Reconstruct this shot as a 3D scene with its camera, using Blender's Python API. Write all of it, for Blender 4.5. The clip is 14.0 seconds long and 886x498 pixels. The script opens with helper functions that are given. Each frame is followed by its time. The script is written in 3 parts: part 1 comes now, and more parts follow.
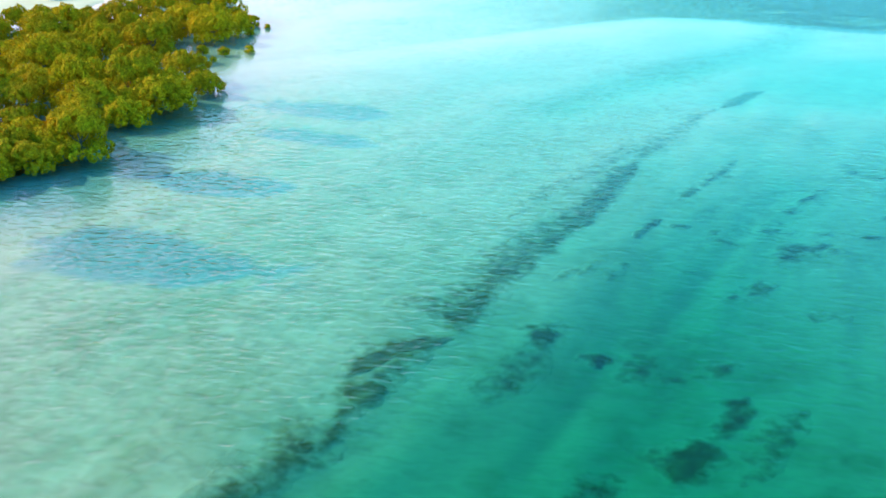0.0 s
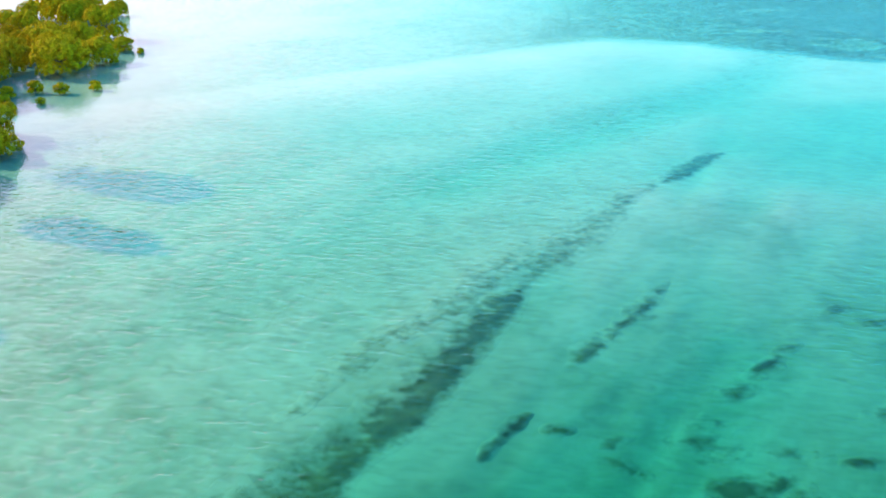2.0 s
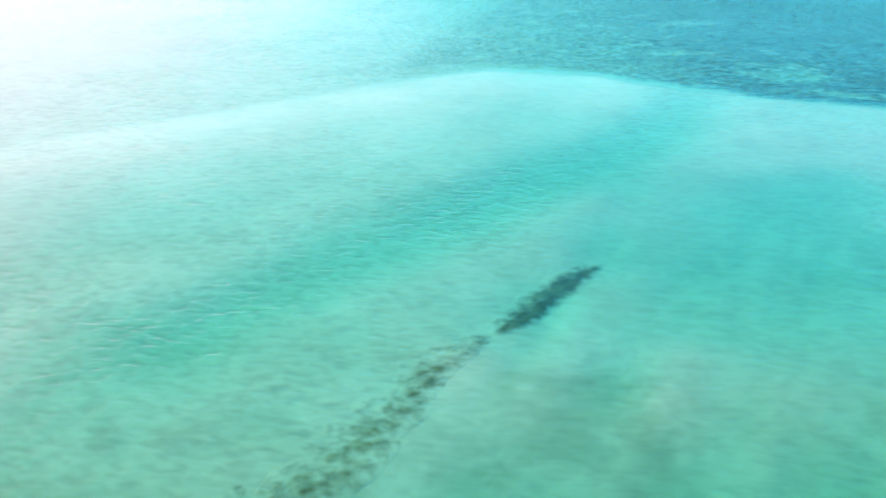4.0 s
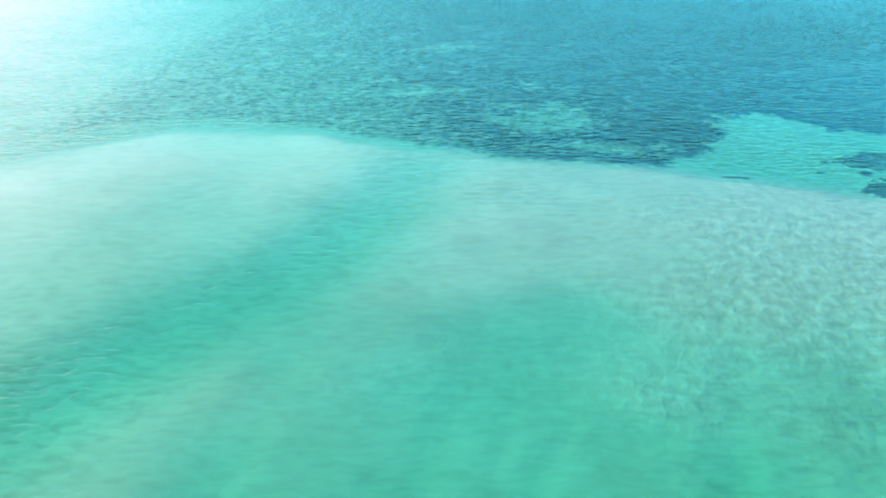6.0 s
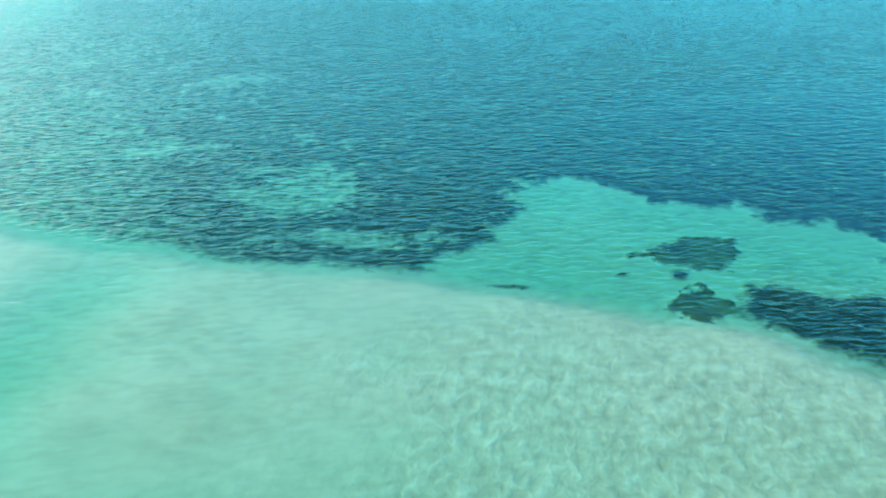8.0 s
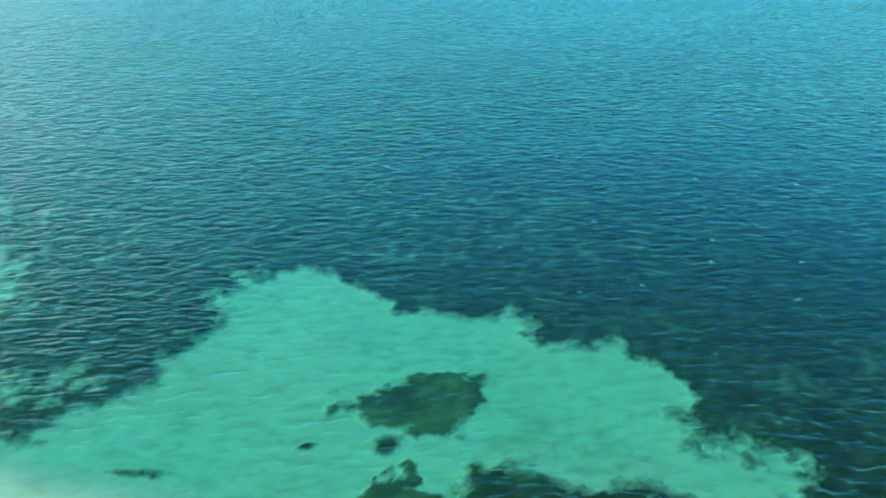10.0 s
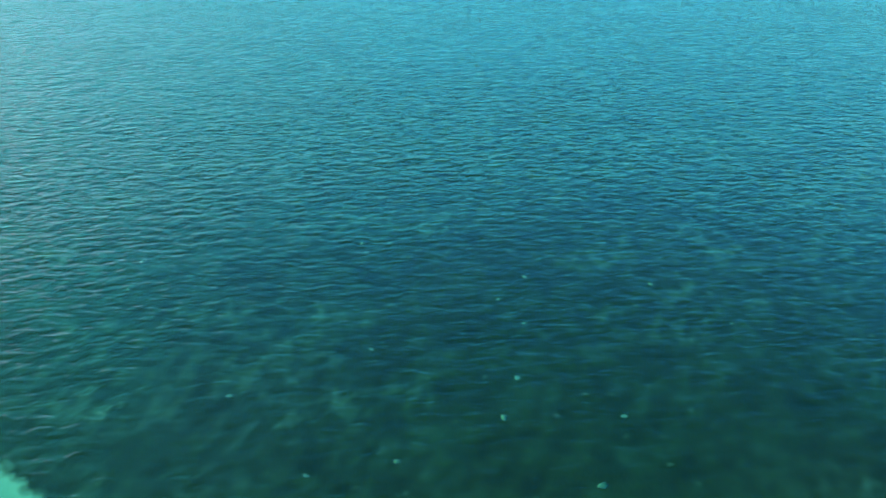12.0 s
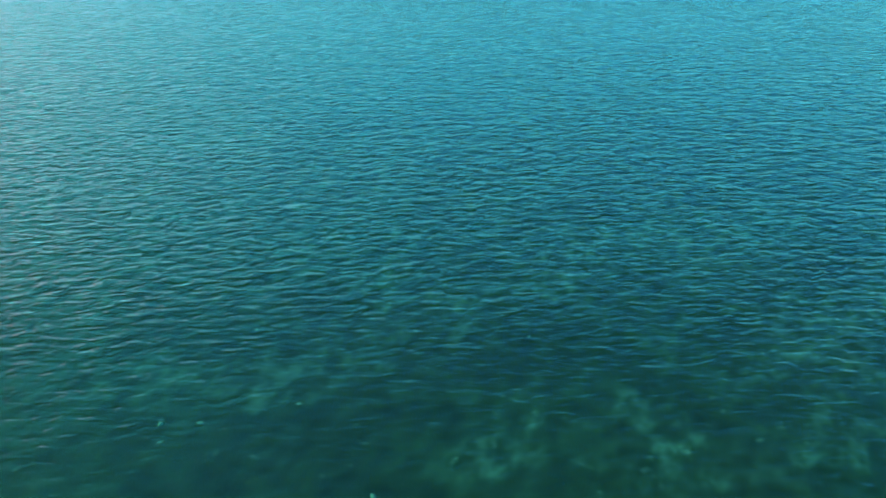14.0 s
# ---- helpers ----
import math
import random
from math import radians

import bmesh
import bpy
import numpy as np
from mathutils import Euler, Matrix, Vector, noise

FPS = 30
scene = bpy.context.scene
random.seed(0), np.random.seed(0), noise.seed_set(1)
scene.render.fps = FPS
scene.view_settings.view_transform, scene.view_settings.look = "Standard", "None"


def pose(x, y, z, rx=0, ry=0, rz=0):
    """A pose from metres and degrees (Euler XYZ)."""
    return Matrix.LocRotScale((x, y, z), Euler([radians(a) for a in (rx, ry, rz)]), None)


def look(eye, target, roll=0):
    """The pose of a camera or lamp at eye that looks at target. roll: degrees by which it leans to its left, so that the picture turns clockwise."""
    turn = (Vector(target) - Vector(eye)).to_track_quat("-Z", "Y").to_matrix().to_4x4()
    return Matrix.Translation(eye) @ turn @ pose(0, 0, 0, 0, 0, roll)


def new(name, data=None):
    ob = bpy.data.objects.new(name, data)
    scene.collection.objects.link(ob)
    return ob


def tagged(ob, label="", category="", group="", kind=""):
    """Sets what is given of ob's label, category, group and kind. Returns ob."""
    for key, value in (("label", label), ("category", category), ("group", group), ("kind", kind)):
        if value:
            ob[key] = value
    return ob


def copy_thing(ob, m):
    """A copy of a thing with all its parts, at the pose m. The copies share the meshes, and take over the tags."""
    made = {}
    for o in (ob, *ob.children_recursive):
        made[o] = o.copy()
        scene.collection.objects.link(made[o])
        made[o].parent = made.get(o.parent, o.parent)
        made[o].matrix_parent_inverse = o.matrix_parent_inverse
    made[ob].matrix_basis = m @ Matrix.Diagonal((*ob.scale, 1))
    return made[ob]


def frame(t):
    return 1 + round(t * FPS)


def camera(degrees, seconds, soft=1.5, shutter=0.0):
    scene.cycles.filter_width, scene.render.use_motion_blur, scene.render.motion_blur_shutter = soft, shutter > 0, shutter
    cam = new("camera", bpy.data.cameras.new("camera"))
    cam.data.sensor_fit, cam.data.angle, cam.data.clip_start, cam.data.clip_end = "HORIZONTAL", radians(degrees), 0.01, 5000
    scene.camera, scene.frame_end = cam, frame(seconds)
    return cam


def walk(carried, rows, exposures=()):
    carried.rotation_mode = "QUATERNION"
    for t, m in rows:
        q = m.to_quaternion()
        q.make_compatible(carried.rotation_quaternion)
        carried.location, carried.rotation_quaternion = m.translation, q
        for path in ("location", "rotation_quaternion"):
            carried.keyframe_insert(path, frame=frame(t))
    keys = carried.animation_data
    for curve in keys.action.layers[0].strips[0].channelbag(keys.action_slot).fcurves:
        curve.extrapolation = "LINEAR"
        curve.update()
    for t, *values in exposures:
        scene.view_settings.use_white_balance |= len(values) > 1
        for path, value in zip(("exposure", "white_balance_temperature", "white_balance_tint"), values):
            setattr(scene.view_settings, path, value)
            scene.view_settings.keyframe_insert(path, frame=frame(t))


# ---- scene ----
cam = camera(52.0, 14.0, 1.7)
PATH = [
    (0, (3.692, 2.575, 43.871), (3.632, 4.42, 43.102), -1.1),
    (0.5, (9.227, 14.867, 43.785), (9.17, 16.711, 43.012), -1.0),
    (1, (14.459, 27.384, 43.715), (14.403, 29.226, 42.938), -1.1),
    (1.5, (19.384, 39.968, 43.677), (19.33, 41.809, 42.898), -1.2),
    (2, (24.236, 52.518, 43.697), (24.187, 54.357, 42.913), -1.1),
    (2.5, (29.127, 64.86, 43.748), (29.081, 66.698, 42.96), -1.3),
    (5, (59.787, 123.445, 44.497), (59.973, 125.253, 43.663), -0.9),
    (5.5, (66.886, 133.432, 44.522), (67.172, 135.225, 43.685), -1.0),
    (6, (74.521, 142.633, 44.54), (74.89, 144.41, 43.698), -1.0),
    (6.5, (82.625, 151.058, 44.559), (83.03, 152.825, 43.713), -1.1),
    (7, (91.127, 158.713, 44.577), (91.568, 160.469, 43.729), -1.2),
    (9.5, (135.476, 190.028, 44.764), (136.051, 191.713, 43.852), 0.1),
    (10, (143.23, 195.048, 44.73), (143.829, 196.722, 43.815), 0.2),
    (10.5, (150.869, 199.713, 44.653), (151.485, 201.379, 43.733), 0.5),
    (11, (158.696, 204.168, 44.614), (159.324, 205.828, 43.692), 0.6),
    (11.5, (166.488, 208.616, 44.614), (167.119, 210.274, 43.691), 0.4),
    (12, (174.134, 213.418, 44.533), (174.757, 215.078, 43.609), -0.0),
    (12.5, (181.418, 218.836, 44.33), (182.028, 220.501, 43.404), -0.2),
    (13, (188.011, 225.127, 44.128), (188.607, 226.793, 43.195), -0.2),
    (13.5, (194.08, 232.247, 43.977), (194.661, 233.914, 43.037), -0.4),
    (14, (200.092, 239.651, 43.842), (200.65, 241.324, 42.899), -0.6),
]
walk(cam, [(t, look(eye, target, roll)) for t, eye, target, roll in PATH], [(0, 1.25, 6600, 6), (14, 1.25, 6600, 6)])


# ---- light ----
HAZE_FROM, HAZE_TO = 3.0, 4.8
SUN_YAW, SUN_HEIGHT = 68.0, 30.0      # degrees to the left of +y, degrees above the horizon
world = bpy.data.worlds.new("sky")
scene.world = world
world.use_nodes = True
wn, wl = world.node_tree.nodes, world.node_tree.links
sky = wn.new("ShaderNodeTexSky")
sky.sky_type = "NISHITA"
sky.sun_disc = False
sky.sun_elevation = radians(SUN_HEIGHT)
sky.sun_rotation = radians(-SUN_YAW)
sky.air_density, sky.dust_density, sky.ozone_density = 1.0, 2.2, 1.6
wn["Background"].inputs["Strength"].default_value = 0.15
deep_blue = wn.new("ShaderNodeMix")      # a clear, strongly blue tropical sky
deep_blue.data_type, deep_blue.blend_type = "RGBA", "MULTIPLY"
deep_blue.inputs["Factor"].default_value = 1.0
haze = wn.new("ShaderNodeRGBToBW")        # haze whitens its brightest part, low towards the sun
wl.new(sky.outputs[0], haze.inputs[0])
white = wn.new("ShaderNodeMapRange")
white.inputs["From Min"].default_value, white.inputs["From Max"].default_value = HAZE_FROM, HAZE_TO
wl.new(haze.outputs[0], white.inputs["Value"])
tone = wn.new("ShaderNodeMix")
tone.data_type = "RGBA"
tone.inputs[7].default_value = (1.2, 0.9, 1.02, 1)
overhead = wn.new("ShaderNodeMapRange")   # the darkest part, high overhead, is less tinted
overhead.inputs["From Min"].default_value, overhead.inputs["From Max"].default_value = 1.3, 2.6
wl.new(haze.outputs[0], overhead.inputs["Value"])
high = wn.new("ShaderNodeMix")
high.data_type = "RGBA"
high.inputs[6].default_value, high.inputs[7].default_value = (0.32, 1.25, 1.62, 1), (0.30, 1.77, 2.85, 1)
wl.new(overhead.outputs["Result"], high.inputs["Factor"])
wl.new(high.outputs[2], tone.inputs[6])
wl.new(white.outputs["Result"], tone.inputs["Factor"])
wl.new(tone.outputs[2], deep_blue.inputs[7])
wl.new(sky.outputs[0], deep_blue.inputs[6])
glow_cap = wn.new("ShaderNodeMix")            # added cap on each channel, dimming the glow round the sun
glow_cap.data_type, glow_cap.blend_type = "RGBA", "DARKEN"
glow_cap.inputs["Factor"].default_value, glow_cap.inputs[7].default_value = 1.0, (6.0, 5.05, 6.7, 1)
wl.new(deep_blue.outputs[2], glow_cap.inputs[6])
wl.new(glow_cap.outputs[2], wn["Background"].inputs["Color"])

sun = new("sun", bpy.data.lights.new("sun", "SUN"))
sun.data.energy, sun.data.angle, sun.data.color = 3.3, radians(0.6), (1.0, 0.86, 0.62)
sun.matrix_basis = look((0, 0, 0), (math.sin(radians(SUN_YAW)) * math.cos(radians(SUN_HEIGHT)),
                                    -math.cos(radians(SUN_YAW)) * math.cos(radians(SUN_HEIGHT)),
                                    -math.sin(radians(SUN_HEIGHT))))


# ---- material tools ----
def material(name, rough=0.8, spec=0.3):
    m = bpy.data.materials.new(name)
    m.use_nodes = True
    b = m.node_tree.nodes["Principled BSDF"]
    b.inputs["Roughness"].default_value = rough
    b.inputs["Specular IOR Level"].default_value = spec
    return m, m.node_tree.nodes, m.node_tree.links, b


def noise_node(nodes, links, scale, detail=4.0, rough=0.55, stretch=None, turn=0.0, distort=0.0, coords="Position"):
    geo = nodes.new("ShaderNodeNewGeometry") if coords == "Position" else nodes.new("ShaderNodeTexCoord")
    src = geo.outputs["Position"] if coords == "Position" else geo.outputs["Object"]
    if stretch:
        mp = nodes.new("ShaderNodeMapping")
        mp.vector_type = "TEXTURE"
        mp.inputs["Rotation"].default_value = (0, 0, radians(turn))
        mp.inputs["Scale"].default_value = stretch
        links.new(src, mp.inputs["Vector"])
        src = mp.outputs["Vector"]
    n = nodes.new("ShaderNodeTexNoise")
    n.inputs["Scale"].default_value, n.inputs["Detail"].default_value = scale, detail
    n.inputs["Roughness"].default_value, n.inputs["Distortion"].default_value = rough, distort
    links.new(src, n.inputs["Vector"])
    return n.outputs["Fac"]


def ramp_node(nodes, links, fac, stops):
    r = nodes.new("ShaderNodeValToRGB")
    while len(r.color_ramp.elements) < len(stops):
        r.color_ramp.elements.new(0.5)
    for e, (p, c) in zip(r.color_ramp.elements, stops):
        e.position, e.color = p, (*c, 1)
    links.new(fac, r.inputs["Fac"])
    return r.outputs["Color"]


def mix_color(nodes, links, fac, a, b, mode="MIX"):
    n = nodes.new("ShaderNodeMix")
    n.data_type, n.blend_type = "RGBA", mode
    for sock, v in ((n.inputs["Factor"], fac), (n.inputs[6], a), (n.inputs[7], b)):
        if isinstance(v, (int, float)):
            sock.default_value = v
        elif isinstance(v, tuple):
            sock.default_value = (*v, 1)
        else:
            links.new(v, sock)
    return n.outputs[2]


def math_node(nodes, links, op, a, b=0.0, clamp=False):
    n = nodes.new("ShaderNodeMath")
    n.operation, n.use_clamp = op, clamp
    for sock, v in zip(n.inputs, (a, b)):
        if isinstance(v, (int, float)):
            sock.default_value = v
        else:
            links.new(v, sock)
    return n.outputs[0]


def attribute_node(nodes, name):
    a = nodes.new("ShaderNodeAttribute")
    a.attribute_name = name
    return a.outputs["Fac"]


def bump_node(nodes, links, height, distance, strength=1.0):
    b = nodes.new("ShaderNodeBump")
    b.inputs["Strength"].default_value, b.inputs["Distance"].default_value = strength, distance
    links.new(height, b.inputs["Height"])
    return b.outputs["Normal"]


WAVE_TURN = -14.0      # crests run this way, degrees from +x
WAVE_CAUSTICS = 3.7        # how strongly a metre of wave height changes the painted caustics


def sand_color(n, l):
    """Pale sand: broad tone, mottling, an algae film and a painted blue sky sheen. Gives the colour and the mottling.
    """
    broad = noise_node(n, l, 0.06, 5, 0.6)
    grain = noise_node(n, l, 0.85, 3, 0.5, (1.0, 1.5, 1), -30, 0.25)
    c = ramp_node(n, l, broad, [(0.3, (0.330, 0.304, 0.194)), (0.5, (0.371, 0.344, 0.228)), (0.72, (0.412, 0.383, 0.266))])
    # mottling, with the bright net of caustics painted in
    spots = ramp_node(n, l, grain, [(0.32, (0.223, 0.209, 0.137)), (0.5, (0.338, 0.313, 0.213)), (0.7, (0.462, 0.449, 0.343))])
    c = mix_color(n, l, attribute_node(n, "mottle"), c, spots)
    c = mix_color(n, l, attribute_node(n, "pale"), c, mix_color(n, l, broad, (0.462, 0.433, 0.309), (0.576, 0.550, 0.427)))
    film = mix_color(n, l, grain, (0.08, 0.115, 0.05), (0.19, 0.235, 0.11))
    c = mix_color(n, l, attribute_node(n, "algae"), c, film)
    # blue sky reflection of the water above, painted into the sand
    c = mix_color(n, l, attribute_node(n, "sky_sheen"), c, mix_color(n, l, grain, (0.06, 0.20, 0.23), (0.10, 0.28, 0.31)))
    return c, grain


def make_sand():
    m, n, l, b = material("sand", 0.9, 0.1)
    c, grain = sand_color(n, l)
    l.new(c, b.inputs["Base Color"])
    l.new(bump_node(n, l, math_node(n, l, "MULTIPLY", grain, math_node(n, l, "ADD", attribute_node(n, "mottle"), 0.1)), 0.25), b.inputs["Normal"])
    return m


def make_seagrass(name, dark, mid, light, sparse=(0.040, 0.041, 0.018), sparsest=(0.100, 0.106, 0.062)):
    """Grass over sand: it frays where its cover runs out."""
    m, n, l, b = material(name, 0.85, 0.1)
    broad = noise_node(n, l, 0.16, 5, 0.65)
    tuft = noise_node(n, l, 0.7, 3, 0.5, (1.5, 1.0, 1), 50)
    both = math_node(n, l, "ADD", math_node(n, l, "MULTIPLY", broad, 0.55), math_node(n, l, "MULTIPLY", tuft, 0.45))
    c = ramp_node(n, l, both, [(0.36, dark), (0.5, mid), (0.66, light)])
    thin = attribute_node(n, "thin")
    c = mix_color(n, l, thin, c, ramp_node(n, l, tuft, [(0.3, mid), (0.5, sparse), (0.74, sparsest)]))
    fray = noise_node(n, l, 0.8, 4, 0.55)
    cover = math_node(n, l, "ADD", attribute_node(n, "cover"), math_node(n, l, "MULTIPLY", math_node(n, l, "SUBTRACT", fray, 0.5), 1.3))
    cover = math_node(n, l, "MULTIPLY", cover, 1.7, True)
    sand, grain = sand_color(n, l)
    c = mix_color(n, l, cover, sand, c)
    l.new(c, b.inputs["Base Color"])
    relief = math_node(n, l, "MULTIPLY", grain, math_node(n, l, "ADD", attribute_node(n, "mottle"), 0.1))
    relief = math_node(n, l, "ADD", relief, math_node(n, l, "MULTIPLY", math_node(n, l, "MULTIPLY", tuft, cover), 0.5))
    l.new(bump_node(n, l, relief, 0.25), b.inputs["Normal"])
    return m


def make_water():
    m = bpy.data.materials.new("sea_water")
    m.use_nodes = True
    n, l = m.node_tree.nodes, m.node_tree.links
    n.remove(n["Principled BSDF"])
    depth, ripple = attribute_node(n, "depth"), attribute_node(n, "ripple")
    # light loss in the water column, put into the sheet's tint by depth in metres
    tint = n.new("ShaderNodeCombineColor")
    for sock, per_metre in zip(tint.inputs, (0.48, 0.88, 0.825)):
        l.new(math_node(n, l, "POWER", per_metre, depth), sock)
    clear = n.new("ShaderNodeBsdfTransparent")
    # the light that the water itself scatters back
    cloud = n.new("ShaderNodeBsdfDiffuse")
    cloud.inputs["Color"].default_value = (0.008, 0.16, 0.15, 1)
    share = math_node(n, l, "SUBTRACT", 1.0, math_node(n, l, "POWER", 0.989, depth), True)
    body = n.new("ShaderNodeMixShader")
    l.new(share, body.inputs[0]), l.new(clear.outputs[0], body.inputs[1]), l.new(cloud.outputs[0], body.inputs[2])
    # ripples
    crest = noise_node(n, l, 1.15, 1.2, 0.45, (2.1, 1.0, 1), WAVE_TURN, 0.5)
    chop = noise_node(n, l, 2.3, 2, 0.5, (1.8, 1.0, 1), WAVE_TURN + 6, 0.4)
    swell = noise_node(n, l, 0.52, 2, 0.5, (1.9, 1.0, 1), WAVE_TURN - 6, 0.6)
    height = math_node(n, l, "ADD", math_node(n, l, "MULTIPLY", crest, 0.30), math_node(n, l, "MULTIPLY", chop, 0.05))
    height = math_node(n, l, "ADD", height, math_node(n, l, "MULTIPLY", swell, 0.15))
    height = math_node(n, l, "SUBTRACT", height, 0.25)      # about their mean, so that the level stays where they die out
    # caustics put into the tint: crests let more light through, hollows less
    caustic_gain = math_node(n, l, "MULTIPLY", math_node(n, l, "ADD", math_node(n, l, "MINIMUM", ripple, 0.42), 0.12), WAVE_CAUSTICS)
    caustic_tone = math_node(n, l, "ADD", math_node(n, l, "MULTIPLY", height, caustic_gain), 0.96, True)
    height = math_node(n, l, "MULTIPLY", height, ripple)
    l.new(mix_color(n, l, 1.0, tint.outputs[0], caustic_tone, "MULTIPLY"), clear.inputs["Color"])
    normal = bump_node(n, l, height, 1.0)
    gloss = n.new("ShaderNodeBsdfGlossy")
    gloss.inputs["Roughness"].default_value = 0.06
    l.new(normal, gloss.inputs["Normal"])
    slant = n.new("ShaderNodeLayerWeight")
    slant.inputs["Blend"].default_value = 0.5
    l.new(normal, slant.inputs["Normal"])
    mirror = math_node(n, l, "POWER", slant.outputs["Facing"], 4.6)
    mirror = math_node(n, l, "ADD", math_node(n, l, "MULTIPLY", mirror, 0.98), 0.011)
    top = n.new("ShaderNodeMixShader")
    l.new(mirror, top.inputs[0]), l.new(body.outputs[0], top.inputs[1]), l.new(gloss.outputs[0], top.inputs[2])
    l.new(top.outputs[0], n["Material Output"].inputs["Surface"])
    return m


def make_leaf():
    m, n, l, b = material("mangrove_leaf", 0.9, 0.08)
    info = n.new("ShaderNodeNewGeometry")
    obj = n.new("ShaderNodeObjectInfo")
    c = ramp_node(n, l, info.outputs["Random Per Island"],
                  [(0.0, (0.22, 0.15, 0.004)), (0.5, (0.54, 0.35, 0.006)), (1.0, (0.86, 0.55, 0.009))])
    c = mix_color(n, l, math_node(n, l, "MULTIPLY", obj.outputs["Random"], 0.3), c, (0.13, 0.085, 0.005))
    l.new(c, b.inputs["Base Color"])
    glow = n.new("ShaderNodeBsdfTranslucent")
    l.new(c, glow.inputs["Color"])
    mx = n.new("ShaderNodeMixShader")
    mx.inputs[0].default_value = 0.1
    l.new(b.outputs[0], mx.inputs[1]), l.new(glow.outputs[0], mx.inputs[2])
    l.new(mx.outputs[0], n["Material Output"].inputs["Surface"])
    return m


def make_plain(name, low, high, scale, rough=0.8, bump=0.02, spec=0.3):
    m, n, l, b = material(name, rough, spec)
    f = noise_node(n, l, scale, 6, 0.65, coords="Object")
    l.new(ramp_node(n, l, f, [(0.3, low), (0.7, high)]), b.inputs["Base Color"])
    l.new(bump_node(n, l, f, bump), b.inputs["Normal"])
    return m


SAND = make_sand()
GRASS = make_seagrass("seagrass", (0.016, 0.014, 0.003), (0.027, 0.025, 0.007), (0.044, 0.047, 0.020))
GRASS_GREY = make_seagrass("seagrass_silted", (0.040, 0.034, 0.009), (0.074, 0.064, 0.018), (0.12, 0.105, 0.034), (0.11, 0.097, 0.032), (0.19, 0.17, 0.065))
GRASS_OLIVE = make_seagrass("seagrass_olive", (0.055, 0.055, 0.02), (0.11, 0.105, 0.04), (0.19, 0.175, 0.075))
WATER = make_water()
LEAF = make_leaf()
BARK = make_plain("mangrove_bark", (0.06, 0.05, 0.04), (0.17, 0.14, 0.11), 4.0)
CORAL = make_plain("coral_stone", (0.10, 0.11, 0.065), (0.25, 0.25, 0.16), 2.5, 0.9, 0.05)
WHITE = make_plain("white_paint", (0.72, 0.71, 0.68), (0.84, 0.83, 0.8), 1.5, 0.6, 0.004)
ROOF = make_plain("grey_roof", (0.24, 0.24, 0.25), (0.36, 0.36, 0.37), 2.0, 0.7, 0.01)
WOOD = make_plain("weathered_wood", (0.16, 0.12, 0.08), (0.32, 0.26, 0.18), 6.0, 0.8, 0.01)
GLASS = make_plain("dark_glass", (0.02, 0.025, 0.03), (0.03, 0.04, 0.05), 1.0, 0.08, 0.0, 0.5)


# ---- fields of the sea bed ----
table = np.random.RandomState(7).rand(256, 256)


def value_noise(x, y):
    xi, yi = np.floor(x).astype(int), np.floor(y).astype(int)
    u, v = x - xi, y - yi
    u, v = u * u * u * (u * (6 * u - 15) + 10), v * v * v * (v * (6 * v - 15) + 10)
    a, b = table[xi % 256, yi % 256], table[(xi + 1) % 256, yi % 256]
    c, d = table[xi % 256, (yi + 1) % 256], table[(xi + 1) % 256, (yi + 1) % 256]
    return (a + (b - a) * u) * (1 - v) + (c + (d - c) * u) * v


def fbm(x, y, size, octaves=4, seed=0.0, gain=0.5):
    """Smooth noise from about -1 to 1 whose largest forms are that many metres across."""
    x, y = x / size + 17.3 * seed, y / size - 9.1 * seed
    total, amp, norm = 0.0, 1.0, 0.0
    for _ in range(octaves):
        total = total + amp * (2 * value_noise(x, y) - 1)
        norm += amp
        amp *= gain
        x, y = 1.6 * x + 1.2 * y + 5.2, -1.2 * x + 1.6 * y + 1.7
    return total / norm * 1.6


def smooth(a, b, v):
    t = np.clip((v - a) / (b - a), 0, 1)
    return t * t * (3 - 2 * t)


def polygon_distance(x, y, corners):
    """Metres to the outline, negative inside."""
    best, inside = np.full(np.shape(x), 1e9), np.zeros(np.shape(x), bool)
    for (ax, ay), (bx, by) in zip(corners, corners[1:] + corners[:1]):
        dx, dy = bx - ax, by - ay
        t = np.clip(((x - ax) * dx + (y - ay) * dy) / (dx * dx + dy * dy), 0, 1)
        best = np.minimum(best, np.hypot(x - ax - t * dx, y - ay - t * dy))
        if ay != by:
            inside ^= ((ay > y) != (by > y)) & (x < dx * (y - ay) / dy + ax)
    return np.where(inside, -best, best)


def line_distance(x, y, points):
    """Metres to a polyline, and how far along it from 0 to 1."""
    best, along = np.full(np.shape(x), 1e9), np.zeros(np.shape(x))
    for k, ((ax, ay), (bx, by)) in enumerate(zip(points, points[1:])):
        dx, dy = bx - ax, by - ay
        t = np.clip(((x - ax) * dx + (y - ay) * dy) / (dx * dx + dy * dy), 0, 1)
        d = np.hypot(x - ax - t * dx, y - ay - t * dy)
        along = np.where(d < best, (k + t) / (len(points) - 1), along)
        best = np.minimum(best, d)
    return best, along


def line_side(x, y, points):
    """Metres to a polyline, positive to the right of its way."""
    best, side = np.full(np.shape(x), 1e9), np.ones(np.shape(x))
    for (ax, ay), (bx, by) in zip(points, points[1:]):
        dx, dy = bx - ax, by - ay
        t = np.clip(((x - ax) * dx + (y - ay) * dy) / (dx * dx + dy * dy), 0, 1)
        d = np.hypot(x - ax - t * dx, y - ay - t * dy)
        side = np.where(d < best, np.sign((x - ax) * dy - (y - ay) * dx), side)
        best = np.minimum(best, d)
    return best * side


